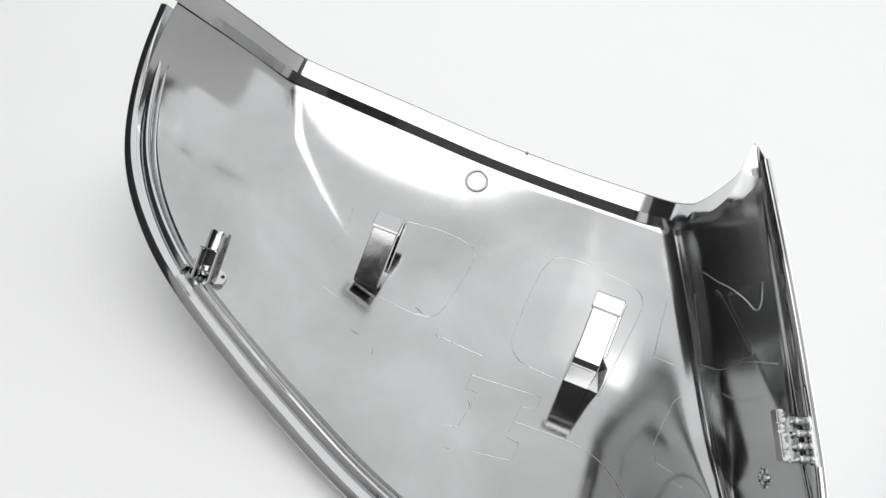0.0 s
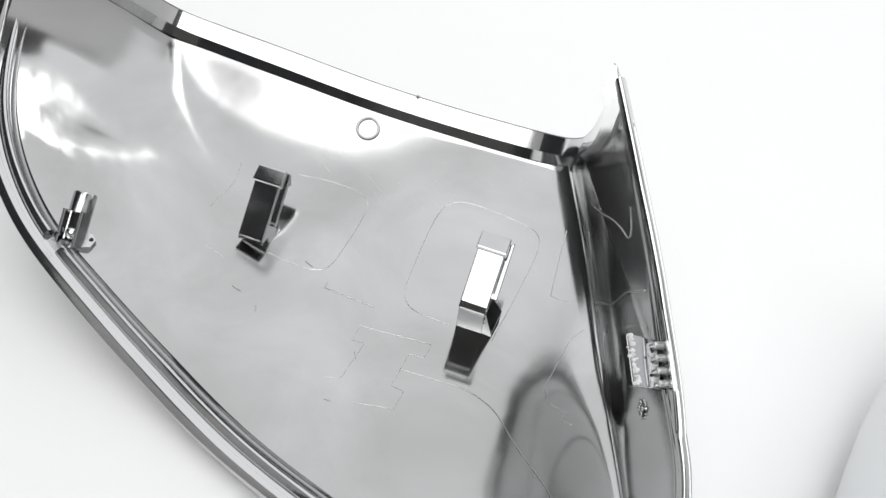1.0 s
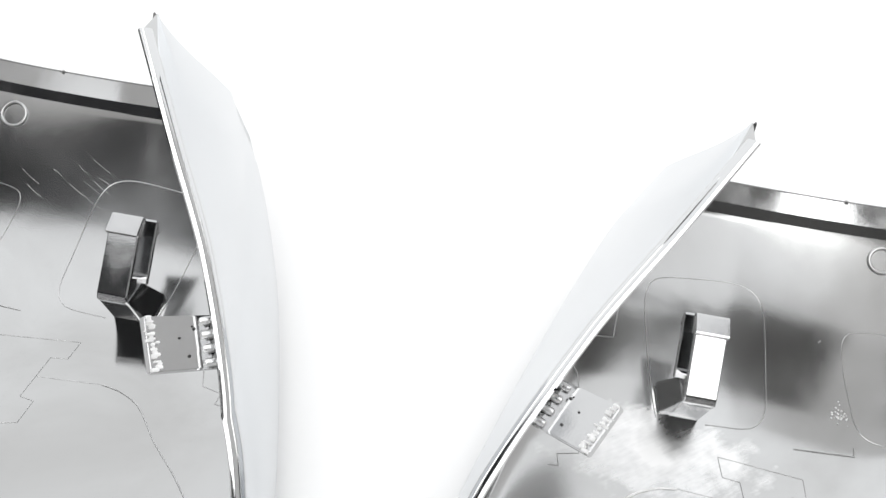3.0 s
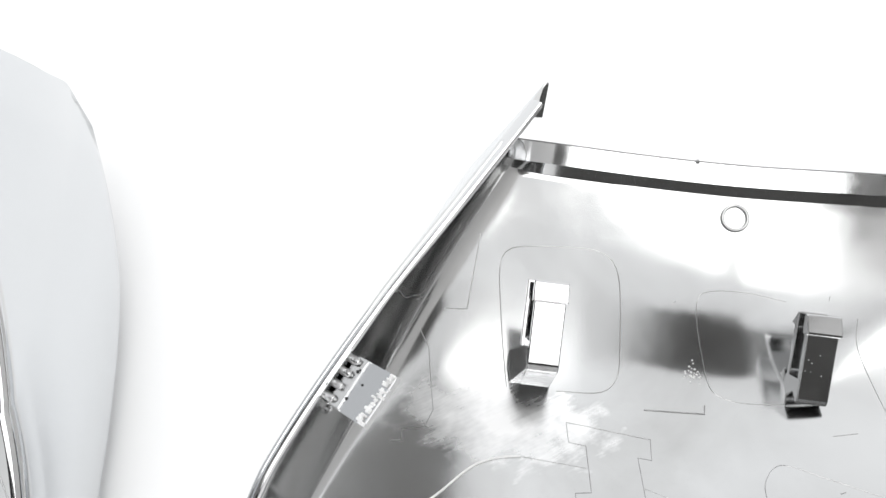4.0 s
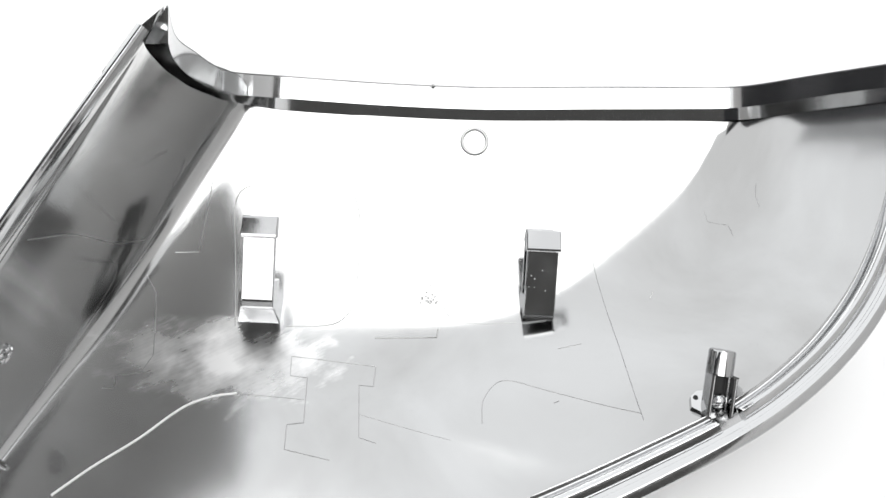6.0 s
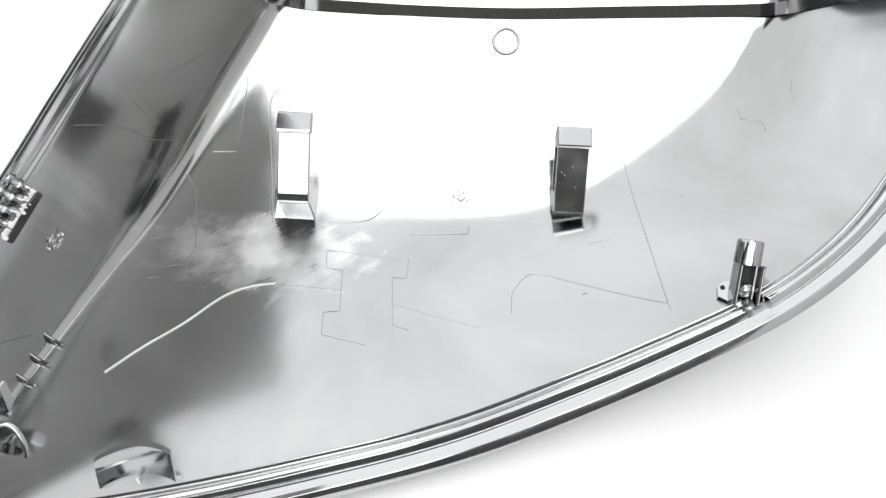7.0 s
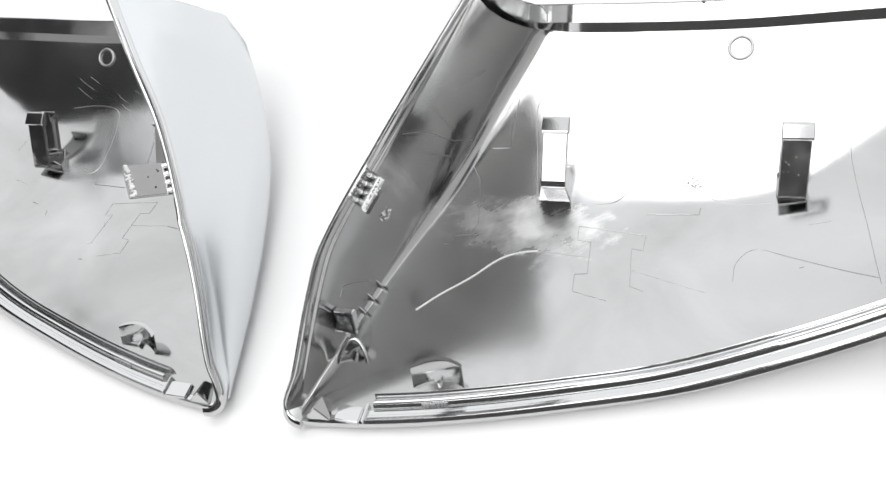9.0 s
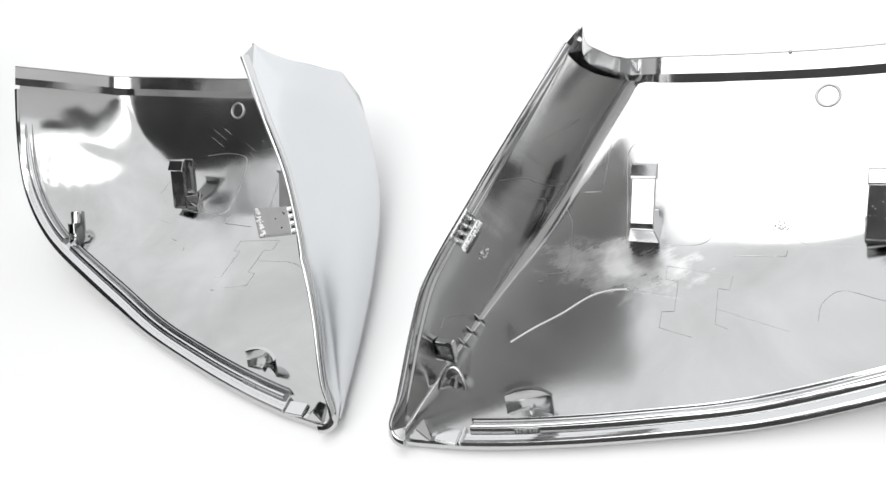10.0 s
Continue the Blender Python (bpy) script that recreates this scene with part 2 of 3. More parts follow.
def bowl(x, y):
    """Height of the bowl's floor in millimetres."""
    back = 2.6 + 31 * (np.maximum(y + 12, 0) / 60) ** 2.2
    back = back + (0.0012 * np.maximum(x - 105, 0) ** 2 + 0.0005 * np.maximum(100 - x, 0) ** 2) * np.clip((y + 12) / 40, 0, 1)
    # a soft slanting fold across the floor, up to which it climbs from the rim
    d = 0.815 * (y + 47) - 0.58 * (x - 43)
    over = 0.5 * (d + np.sqrt(d * d + 14.0))
    tilt = 1.3 - 0.060 * (over - d) + 0.45 * (1 - np.exp(-over / 30))
    back = back + tilt * np.clip((118 - x) / 40, 0, 1)
    u = np.maximum(x - 95 + 0.5 * y, 0)
    wing = 2.0 + 0.0029 * u ** 2 + 2.8e-4 * np.maximum(u - 85, 0) ** 3
    return 0.5 * (back + wing + np.sqrt((back - wing) ** 2 + 5.0)) - 0.4


def cap_grid():
    """The inner face of the cap as a grid of points: rows from the low corner to the top fold, columns from the rail to the rim."""
    v = np.linspace(0, 1, NV)[:, None]
    rail, curl, crease, fold = curve(RAIL[:7], NV), curve(RAIL[6:], 200), curve(CREASE, NV), curve(FOLD, NF)
    rim = rim_line(400)
    t = np.gradient(rim, axis=0)
    inset = np.stack([-t[:, 1], t[:, 0]], 1) / np.linalg.norm(t[:, :2], axis=1, keepdims=True)
    rim[:, :2] += inset * 1.2
    rim = rim[11:][np.linspace(0, 388, NV).astype(int)]
    # columns are crowded where a shallow recessed band below the rail ends, five millimetres down the wall
    span = np.linalg.norm(crease - rail, axis=1)
    p = np.clip(5.2 / np.maximum(span, 1), 0.12, 0.6)[:, None]
    h = p * 0.09
    n1, n2 = 7, 8
    w = np.concatenate([(p - h) * np.linspace(0, 1, n1, endpoint=False), p - h + 2 * h * np.linspace(0, 1, n2),
                        p + h + (1 - p - h) * np.linspace(0, 1, NW - n1 - n2 + 1, endpoint=False)[1:]], 1)
    end = np.stack([np.interp(w[-1], np.linspace(0, 1, 200), curl[:, k]) for k in range(3)], 1)
    wall = rail[:, None] * (1 - w[..., None]) + crease[:, None] * w[..., None]
    wall += (end - wall[-1])[None] * (v ** 5)[..., None]
    step = np.clip((w - p + h) / (2 * h), 0, 1)
    step = step * step * (3 - 2 * step)
    wall[..., 0] -= np.sin(np.pi * w) * 2 * np.sin(np.pi * v) ** 0.7
    wall[..., 0] += 0.8 * step * (1 - w) * np.clip(6 * (1 - v), 0, 1) * np.clip(v * 12, 0, 1)
    s = np.linspace(0, 1, NF)[None, :]
    plan = crease[:, None] * (1 - s[..., None]) + rim[:, None] * s[..., None]
    base = crease[-1] * (1 - s[0][:, None]) + rim[-1] * s[0][:, None]
    plan[..., :2] += (fold - base)[None, :, :2] * (v ** 5)[..., None]
    z = bowl(plan[..., 0], plan[..., 1])
    z += (fold[None, :, 2] - bowl(fold[:, 0], fold[:, 1])[None]) * v ** 8
    near = crease[:, None, 2] - z[:, :1]
    far = rim[:, None, 2] - 2.9 - z[:, -1:]
    reach = 16 - 10.5 * np.clip((rim[:, :1] - 115) / 35, 0, 1)
    z += near * (1 - s) ** 20 + far * s ** reach
    # along the wing the floor settles on an even slope under the rails
    whole = rim_line(400)
    arc = np.linspace(0, 1, 400)
    ease = lambda q, a, b: np.clip((q - a) / (b - a), 0, 1) ** 2 * (3 - 2 * np.clip((q - a) / (b - a), 0, 1))
    for i in range(NV // 3, NV):
        d = np.hypot(plan[i, :, None, 0] - whole[None, :, 0], plan[i, :, None, 1] - whole[None, :, 1])
        k = np.argmin(d, axis=1)
        a = d[np.arange(NF), k]
        base = whole[k, 2] - 2.55 - a * np.interp(arc[k], (0.6, 0.76, 0.86, 0.92), (0.26, 0.30, 0.38, 0.43))
        w = ease(arc[k], 0.64, 0.80) * (1 - ease(arc[k], 0.82, 0.98)) * (1 - ease(a, 9, 48))
        z[i] += (base - z[i]) * w
    plan[..., 2] = z
    g = np.concatenate([wall, plan], 1)
    for _ in range(9):
        f = g.copy()
        f[:, 1:-1] = 0.25 * g[:, :-2] + 0.5 * g[:, 1:-1] + 0.25 * g[:, 2:]
        k = np.exp(-((np.arange(g.shape[1]) - NW) / 7.0) ** 2)[None, :, None]
        k = k * np.clip(v / 0.3, 0.75, 1)[..., None]
        g = g * (1 - k) + f * k
    return g


GRID = cap_grid()


def normals(g):
    a = np.gradient(g, axis=0)
    b = np.gradient(g, axis=1)
    n = np.cross(b, a)
    n /= np.maximum(np.linalg.norm(n, axis=2, keepdims=True), 1e-9)
    return n


NORM = normals(GRID)


def on_floor(x, y):
    """Point and normal of the inner floor over the plan place x, y (millimetres)."""
    f = GRID[:, NW:]
    d = (f[..., 0] - x) ** 2 + (f[..., 1] - y) ** 2
    i, j = np.unravel_index(np.argmin(d), d.shape)
    n = NORM[i, j + NW]
    n = n if n[2] > 0 else -n
    p = f[i, j]
    z = p[2] - (n[0] * (x - p[0]) + n[1] * (y - p[1])) / max(n[2], 0.15)
    return np.array((x, y, z)), n


def flange_lines():
    """Foot, inner edge and top of the flange along the curl and the top fold, and its backward directions."""
    fold = curve(FOLD[1:], 90)
    t = np.gradient(fold, axis=0)
    t /= np.linalg.norm(t, axis=1, keepdims=True)
    for _ in range(60):
        t[1:-1] = 0.25 * t[:-2] + 0.5 * t[1:-1] + 0.25 * t[2:]
    t /= np.linalg.norm(t, axis=1, keepdims=True)
    out = -np.cross(t, (0.0, 0.2, 1.0))
    out /= np.linalg.norm(out, axis=1, keepdims=True)
    out *= np.sign(out[:, 1:2])
    up = np.cross(t, out)
    up *= np.sign(up[:, 2:3])
    turn = np.clip((fold[:, :1] - 150) / 45, 0, 1)
    lines = []
    for curl, line in ((CURL_FOOT, fold), (CURL_EDGE, fold + out * 0.5 + up * 2.8), (CURL_TOP, fold + out * (2.8 - 0.6 * turn) + up * (7.6 - 0.2 * turn))):
        lines.append(np.vstack([curve(curl[:-1] + (tuple(line[0]),), 46)[:-1], line]))
    lines.append(np.vstack([np.tile((-1.0, 0.12, 0.0), (45, 1)), out]))
    for _ in range(45):
        for a in lines:
            a[36:60] = 0.25 * a[35:59] + 0.5 * a[36:60] + 0.25 * a[37:61]
    for _ in range(12):
        for a in lines:
            a[92:131] = 0.25 * a[91:130] + 0.5 * a[92:131] + 0.25 * a[93:132]
    fine = np.arange(3 * len(lines[0]) - 2) / 3
    for q, a in enumerate(lines):
        a = np.stack([np.interp(fine, np.arange(len(a)), a[:, c]) for c in range(3)], 1)
        for _ in range(10):
            a[1:-1] = 0.25 * a[:-2] + 0.5 * a[1:-1] + 0.25 * a[2:]
        lines[q] = a
    return lines


FLANGE = flange_lines()


def cap_shell():
    g = GRID * 0.001
    thin = np.ones(GRID.shape[:2])
    edge = np.minimum(np.arange(GRID.shape[1]) * 0.35, (GRID.shape[1] - 1 - np.arange(GRID.shape[1])) * 0.5) / 8.0
    thin *= (0.3 + 0.7 * np.clip(edge, 0, 1))[None]
    out = (GRID - NORM * THICK * thin[..., None] * np.sign(NORM[NV // 2, NW + 40, 2])) * 0.001
    for _ in range(30):
        out[:, 1:NW - 10] = 0.25 * out[:, :NW - 11] + 0.5 * out[:, 1:NW - 10] + 0.25 * out[:, 2:NW - 9]
    # behind the curl the outer skin runs up to the flange's top edge
    foot, _, top, back = FLANGE
    lift = []
    for j in range(GRID.shape[1]):
        k = int(np.argmin(((foot - GRID[-1, j]) ** 2).sum(1)))
        lift.append((top[k] + back[k] * 0.75) * 0.001 - out[-1, j])
    lift = np.array(lift)
    for _ in range(30):
        lift[1:-1] = 0.25 * lift[:-2] + 0.5 * lift[1:-1] + 0.25 * lift[2:]
    for i in range(NV):
        out[i, :NW] += lift[:NW] * max(0.0, 1 - (NV - 1 - i) / 9) ** 1.3
        out[i, NW:] += lift[NW:] * max(0.0, 1 - (NV - 1 - i) / 1.5)
    bm = bmesh.new()
    a = [[bm.verts.new(p) for p in r] for r in g]
    b = [[bm.verts.new(p) for p in r] for r in out]
    n, m = g.shape[:2]
    for i in range(n - 1):
        for j in range(m - 1):
            bm.faces.new((a[i][j], a[i][j + 1], a[i + 1][j + 1], a[i + 1][j]))
            bm.faces.new((b[i][j], b[i + 1][j], b[i + 1][j + 1], b[i][j + 1])).material_index = 1
    for i in range(n - 1):
        bm.faces.new((a[i][0], a[i + 1][0], b[i + 1][0], b[i][0]))
        bm.faces.new((a[i][-1], b[i][-1], b[i + 1][-1], a[i + 1][-1]))
    for j in range(m - 1):
        bm.faces.new((a[0][j], b[0][j], b[0][j + 1], a[0][j + 1]))
        bm.faces.new((a[-1][j], a[-1][j + 1], b[-1][j + 1], b[-1][j]))
    return bm


def sweep(path, ins, ups, profile, lean=None):
    """A closed profile of (inward, up) millimetres drawn along a path in millimetres."""
    bm = bmesh.new()
    lean = np.ones(len(path)) if lean is None else lean
    loft(bm, [[tuple((p + i * a * k + u * b) * 0.001) for a, b in profile] for p, i, u, k in zip(path, ins, ups, lean)])
    bmesh.ops.recalc_face_normals(bm, faces=bm.faces[:])
    return bm


def rim_frame(n, lo=0.0, hi=1.0, d=0.0):
    """Points along the rim, d millimetres inside it, with inward and up directions."""
    rim = rim_line(400)
    t = np.gradient(rim, axis=0)
    t /= np.linalg.norm(t, axis=1, keepdims=True)
    path, ins, ups = [], [], []
    for q in np.linspace(lo, hi, n):
        k = min(int(q * 399), 399)
        side = np.cross((0, 0, 1), t[k])
        side /= np.linalg.norm(side)
        p, up = rim[k] - (0, 0, 2.5), None
        _, up = on_floor(*(rim[k] + side * 6)[:2])
        up = up - t[k] * (up @ t[k])
        up /= np.linalg.norm(up)
        inn = np.cross(up, t[k])
        path.append(p + inn * d)
        ins.append(inn)
        ups.append(up)
    path, ins, ups = np.array(path), np.array(ins), np.array(ups)
    for _ in range(240):
        for a in (ins, ups):
            a[1:-1] = 0.25 * a[:-2] + 0.5 * a[1:-1] + 0.25 * a[2:]
    return path, ins / np.linalg.norm(ins, axis=1, keepdims=True), ups / np.linalg.norm(ups, axis=1, keepdims=True)


def join(bm, other):
    me = bpy.data.meshes.new("tmp")
    other.to_mesh(me)
    other.free()
    bm.from_mesh(me)
    bpy.data.meshes.remove(me)
    return bm


def tube(points, radius, sides=6, bm=None):
    """A thin round bead through points in millimetres."""
    p = np.array(points, float)
    t = np.gradient(p, axis=0)
    t /= np.maximum(np.linalg.norm(t, axis=1, keepdims=True), 1e-9)
    rings = []
    for q, d in zip(p, t):
        a = np.cross(d, (0.13, 0.2, 0.97))
        a /= np.linalg.norm(a)
        c = np.cross(d, a)
        rings.append([tuple((q + radius * (np.cos(w) * a + np.sin(w) * c)) * 0.001) for w in np.linspace(0, 2 * np.pi, sides, endpoint=False)])
    bm = bm or bmesh.new()
    loft(bm, rings)
    bmesh.ops.recalc_face_normals(bm, faces=bm.faces[:])
    return bm


def floor_line(plan, radius, rounded=False, sink=0.3):
    """A mould line that follows the floor along a plan outline in millimetres."""
    pts = []
    if rounded:
        c = curve([(x, y, 0) for x, y in plan], 60)[:, :2]
    else:
        c = []
        for (x0, y0), (x1, y1) in zip(plan, plan[1:]):
            n = max(2, int(math.hypot(x1 - x0, y1 - y0) / 1.5))
            c += [(x0 + (x1 - x0) * k / n, y0 + (y1 - y0) * k / n) for k in range(n)]
        c.append(plan[-1])
    for x, y in c:
        p, n = on_floor(x, y)
        pts.append(p + n * radius * (1 - 2 * sink))
    return tube(pts, radius)


def wall_seam(spots, radius):
    """A mould line laid on the near wall through places in millimetres."""
    pts = []
    wall, nrm = GRID[:, :NW], NORM[:, :NW]
    for q in curve(spots, 40):
        d = ((wall - q) ** 2).sum(2)
        i, j = np.unravel_index(np.argmin(d), d.shape)
        n = nrm[i, j] * np.sign(nrm[i, j, 0])
        pts.append(q - n * (n @ (q - wall[i, j])) + n * radius * 0.4)
    for _ in range(3):
        pts = [pts[0]] + [(u + 2 * v + w) / 4 for u, v, w in zip(pts, pts[1:], pts[2:])] + [pts[-1]]
    return tube(pts, radius)


def box_mesh(lo, hi, bevel=0.25):
    return plate([c * 0.001 for c in lo], (1, 0, 0), (0, 1, 0), (0, 0, 1), *((b - a) * 0.001 for a, b in zip(lo, hi)), bevel=bevel * 0.001)


def snap_clip(cap, x0, width, dy, dz, lean, foot, flare=(), longer=0.0):
    """A two-pronged snap clip; the outline lies in the upright plane along y and is as deep as the clip is wide."""
    ca, sa = math.cos(radians(lean)), math.sin(radians(lean))

    def at(along, depth):
        """Place along the front prong from its root and in from its front face, in metres."""
        along += longer * min(max((along - 6) / 8, 0.0), 1.0)
        return ((dy + along * ca + depth * sa) * 0.001, (dz + along * sa - depth * ca) * 0.001)

    def slab_of(outline, inset, bevel):
        return extrude_outline(outline, ((x0 + inset) * 0.001, 0, 0), (0, 1, 0), (0, 0, 1), (1, 0, 0), (width - 2 * inset) * 0.001, bevel)

    low = [(y * 0.001, z * 0.001) for y, z in foot]
    clip = part("snap_clip", slab_of([at(0.7, 0), at(14.6, 0), at(14.6, 1.5), at(5.2, 1.5), at(5.0, 7.8), at(2.4, 8.1)] + low, 0, 0.00025),
                CHROME_CLIP, cap, "chromed snap clip with two prongs", smooth=False)
    part("clip_head", slab_of([at(14.3, -0.2), at(14.5, -0.8), at(15.0, -1.0), at(18.8, 0.6), at(19.2, 1.3), at(18.8, 2.1), at(14.3, 1.8)], -0.35, 0.0002),
         CHROME_CLIP, clip, smooth=False)
    if flare:
        bm = bmesh.new()
        for x, y, z in flare:
            bm.verts.new((x * 0.001, y * 0.001, z * 0.001))
        bmesh.ops.convex_hull(bm, input=bm.verts[:])
        bmesh.ops.recalc_face_normals(bm, faces=bm.faces[:])
        part("clip_base", bm, CHROME_CLIP, clip, smooth=False)
        x0 -= 1.5
    part("back_prong", slab_of([at(3.6, 6.4), at(18.6, 6.2), at(19.0, 6.6), at(15.6, 9.4), at(15.2, 7.6), at(3.6, 7.7)], 0.25, 0.0002), CHROME_CLIP, clip, smooth=False)
    return clip


def post(cap):
    """A hollow chromed peg, closed round at its top and open in front below."""
    axis = np.array((0.1, 0.68, 0.73))
    axis /= np.linalg.norm(axis)
    side = np.cross(axis, (0, -0.86, 0.5))
    side /= np.linalg.norm(side)
    front = np.cross(side, axis)
    front *= -np.sign(front[1])
    foot = np.array((162.7, -24.3, 15.1))
    bm = bmesh.new()
    rings = []
    for h, r in ((7.2, 2.75), (7.3, 2.75), (11.9, 2.7), (12.2, 2.55), (12.3, 2.3)):
        rings.append([tuple((foot + axis * h + r * (math.cos(w) * side + math.sin(w) * front)) * 0.001) for w in np.linspace(0, 2 * np.pi, 20, endpoint=False)])
    loft(bm, rings)
    bmesh.ops.recalc_face_normals(bm, faces=bm.faces[:])
    peg = part("peg", bm, CHROME_CLIP, cap, "hollow chromed locating peg")
    bm = bmesh.new()
    rows = []
    for h in (-1.0, 3.0, 7.4):
        row = [foot + axis * h + 2.7 * (math.cos(w) * side + math.sin(w) * front) for w in np.linspace(radians(150), radians(390), 16)]
        row += [foot + axis * h + 1.9 * (math.cos(w) * side + math.sin(w) * front) for w in np.linspace(radians(390), radians(150), 16)]
        rows.append([tuple(q * 0.001) for q in row])
    loft(bm, rows)
    bmesh.ops.recalc_face_normals(bm, faces=bm.faces[:])
    part("peg_sleeve", bm, CHROME_CLIP, peg)
    for sgn in (-1, 1):
        bm = plate((foot + side * (2.3 * sgn - 0.4) + front * 0.2 - axis * 1.0) * 0.001, side, front, axis, 0.0008, 0.0026, 0.0082, 0.00015)
        part("peg_cheek", bm, CHROME_CLIP, peg)
    # dark plate that paints the shade deep in the peg's opening
    bm = plate((foot - side * 1.9 - front * 1.2 - axis * 1.0) * 0.001, side, front, axis, 0.0038, 0.0008, 0.0080, 0.0001)
    part("peg_cavity_shade", bm, PIT_SHADE, peg, "dark plate painted as the shade inside the peg")
    bm = bmesh.new()
    bmesh.ops.create_uvsphere(bm, u_segments=14, v_segments=8, radius=0.0016)
    for v in bm.verts:
        v.co = v.co + Vector((foot + front * 1.0 + axis * 2.0) * 0.001)
    part("peg_core", bm, CHROME_ROUGH, peg)
    tab = [(158.8, -20.9), (160.2, -19.8), (163.0, -20.1), (162.4, -25.6), (160.9, -25.9), (158.4, -23.5)]
    bm = bmesh.new()
    loft(bm, [[tuple((np.array((x, y, 14.2 + 0.3 * (x - 158) )) + (0, 0, h)) * 0.001) for x, y in tab] for h in (-1.2, 0.2, 0.28)])
    bmesh.ops.recalc_face_normals(bm, faces=bm.faces[:])
    foot_tab = part("peg_tab", bm, CHROME_EDGE, peg)
    # solid dark disc, painted as the shade in the tab's hole
    bm = bmesh.new()
    bmesh.ops.create_cone(bm, segments=16, radius1=0.00062, radius2=0.00055, depth=0.0004, cap_ends=True)
    for v in bm.verts:
        v.co = v.co + Vector((0.1597, -0.0214, 0.0149))
    part("tab_hole_shade", bm, PIT_SHADE, foot_tab)


def crescent(cap):
    """A curved upright web with a small rib in its hollow."""
    a, b = np.array((40.5, -65.2)), np.array((53.8, -63.1))
    d = (b - a) / np.linalg.norm(b - a)
    nrm = np.array((-d[1], d[0]))
    rows = []
    for z0, lean in ((1.2, -1.1), (8.2, 2.0), (8.7, 2.3)):
        outer, inner = [], []
        for q in np.linspace(0, 1, 18):
            bow = 2.3 * math.sin(math.pi * q) ** 0.8
            c = a + d * 13.3 * q + nrm * (bow + lean)
            z = z0 + (0.4 * math.sin(math.pi * q) if z0 > 2 else 0)
            outer.append((c[0], c[1], z))
            inner.append((c[0] + 1.1 * nrm[0], c[1] + 1.1 * nrm[1], z - 0.1))
        rows.append([tuple(k * 0.001 for k in p) for p in outer + inner[::-1]])
    bm = bmesh.new()
    loft(bm, rows)
    bmesh.ops.recalc_face_normals(bm, faces=bm.faces[:])
    web = part("crescent_web", bm, CHROME_CLIP, cap, "curved chromed stop web")
    m = a + d * 6.8 + nrm * 1.4
    part("web_rib", box_mesh((m[0] - 0.35, m[1] - 0.9, 1.4), (m[0] + 0.35, m[1] + 1.9, 4.4), 0.1), CHROME_CLIP, web)


def rail_plate(cap):
    """The small serrated tongue that stands in from the wall rail."""
    o = np.array((26.0, -38.6, 44.0))
    u = np.array((34.1, -47.2, 49.6)) - o
    v = np.array((4.1, 6.2, 4.9))
    lu, lv = np.linalg.norm(u), np.linalg.norm(v)
    u, v = u / lu, v / lv
    n = np.cross(u, v)
    n *= np.sign(n[2])
    o = o - u * 0.5 - n * 1.2
    tongue = part("rail_tongue", plate(o * 0.001, u, v, n, (lu + 0.5) * 0.001, lv * 0.001, 0.0012, 0.0002), CHROME_CLIP, cap, "serrated chromed tongue on the wall rail")
    for k in range(4):
        q = o + n * 1.2 + v * (1.0 + 2.3 * k)
        part("tooth", tube([q - u * 0.2 - n * 0.1, q + u * 0.8 + n * 0.25, q + u * 2.0 + n * 0.1, q + u * 3.0 - n * 0.4], 0.72, 10), TOOTH, tongue, "rounded bright chrome tooth")
    rnd = random.Random(5)
    for k in range(26):
        q = o + n * (0.6 + 0.5 * rnd.random()) + u * (lu - 1.5 + 0.9 * rnd.random()) + v * (0.1 + k * (lv - 0.6) / 25)
        part("serration", plate(q * 0.001, u, v, n, rnd.uniform(0.0006, 0.0014), rnd.uniform(0.0003, 0.0006), rnd.uniform(0.0004, 0.0009), 0.0001), BURR_HIGHLIGHT, tongue)
    for a, c, r in ((6.2, 2.2, 3.0), (7.6, 5.2, 2.4), (4.6, 6.6, 3.2), (4.9, 7.0, 2.0)):
        bm = bmesh.new()
        bmesh.ops.create_icosphere(bm, subdivisions=1, radius=0.0001 * r)
        for w in bm.verts:
            w.co = w.co + Vector((o + n * 1.2 + u * a + v * c) * 0.001)
        part("pit", bm, PIT_SHADE, tongue)


def rosette(cap):
    """A small round gate mark with four lobes on the near wall."""
    c = np.array((23.7, -23.8, 24.8))
    d = ((GRID[:, :NW] - c) ** 2).sum(2)
    i, j = np.unravel_index(np.argmin(d), d.shape)
    p, n = GRID[i, j], NORM[i, j] * (1 if NORM[i, j, 0] > 0 else -1)
    a = np.cross(n, (0, 0, 1))
    a /= np.linalg.norm(a)
    b = np.cross(n, a)
    bm = bmesh.new()
    rings = [[tuple((p + n * h + r * (math.cos(w) * a + math.sin(w) * b)) * 0.001) for w in np.linspace(0, 2 * np.pi, 24, endpoint=False)]
             for r, h in ((2.3, -0.3), (2.3, 0.25), (2.0, 0.45), (1.7, 0.2), (1.6, 0.05))]
    loft(bm, rings)
    bmesh.ops.recalc_face_normals(bm, faces=bm.faces[:])
    mark = part("gate_mark", bm, CHROME_EDGE, cap)
    for k in range(4):
        w = math.pi / 4 + k * math.pi / 2
        bm = bmesh.new()
        bmesh.ops.create_icosphere(bm, subdivisions=2, radius=0.00062)
        for v in bm.verts:
            v.co = v.co + Vector((p + n * 0.3 + 1.15 * (math.cos(w) * a + math.sin(w) * b)) * 0.001)
        part("lobe", bm, CHROME_EDGE, mark)


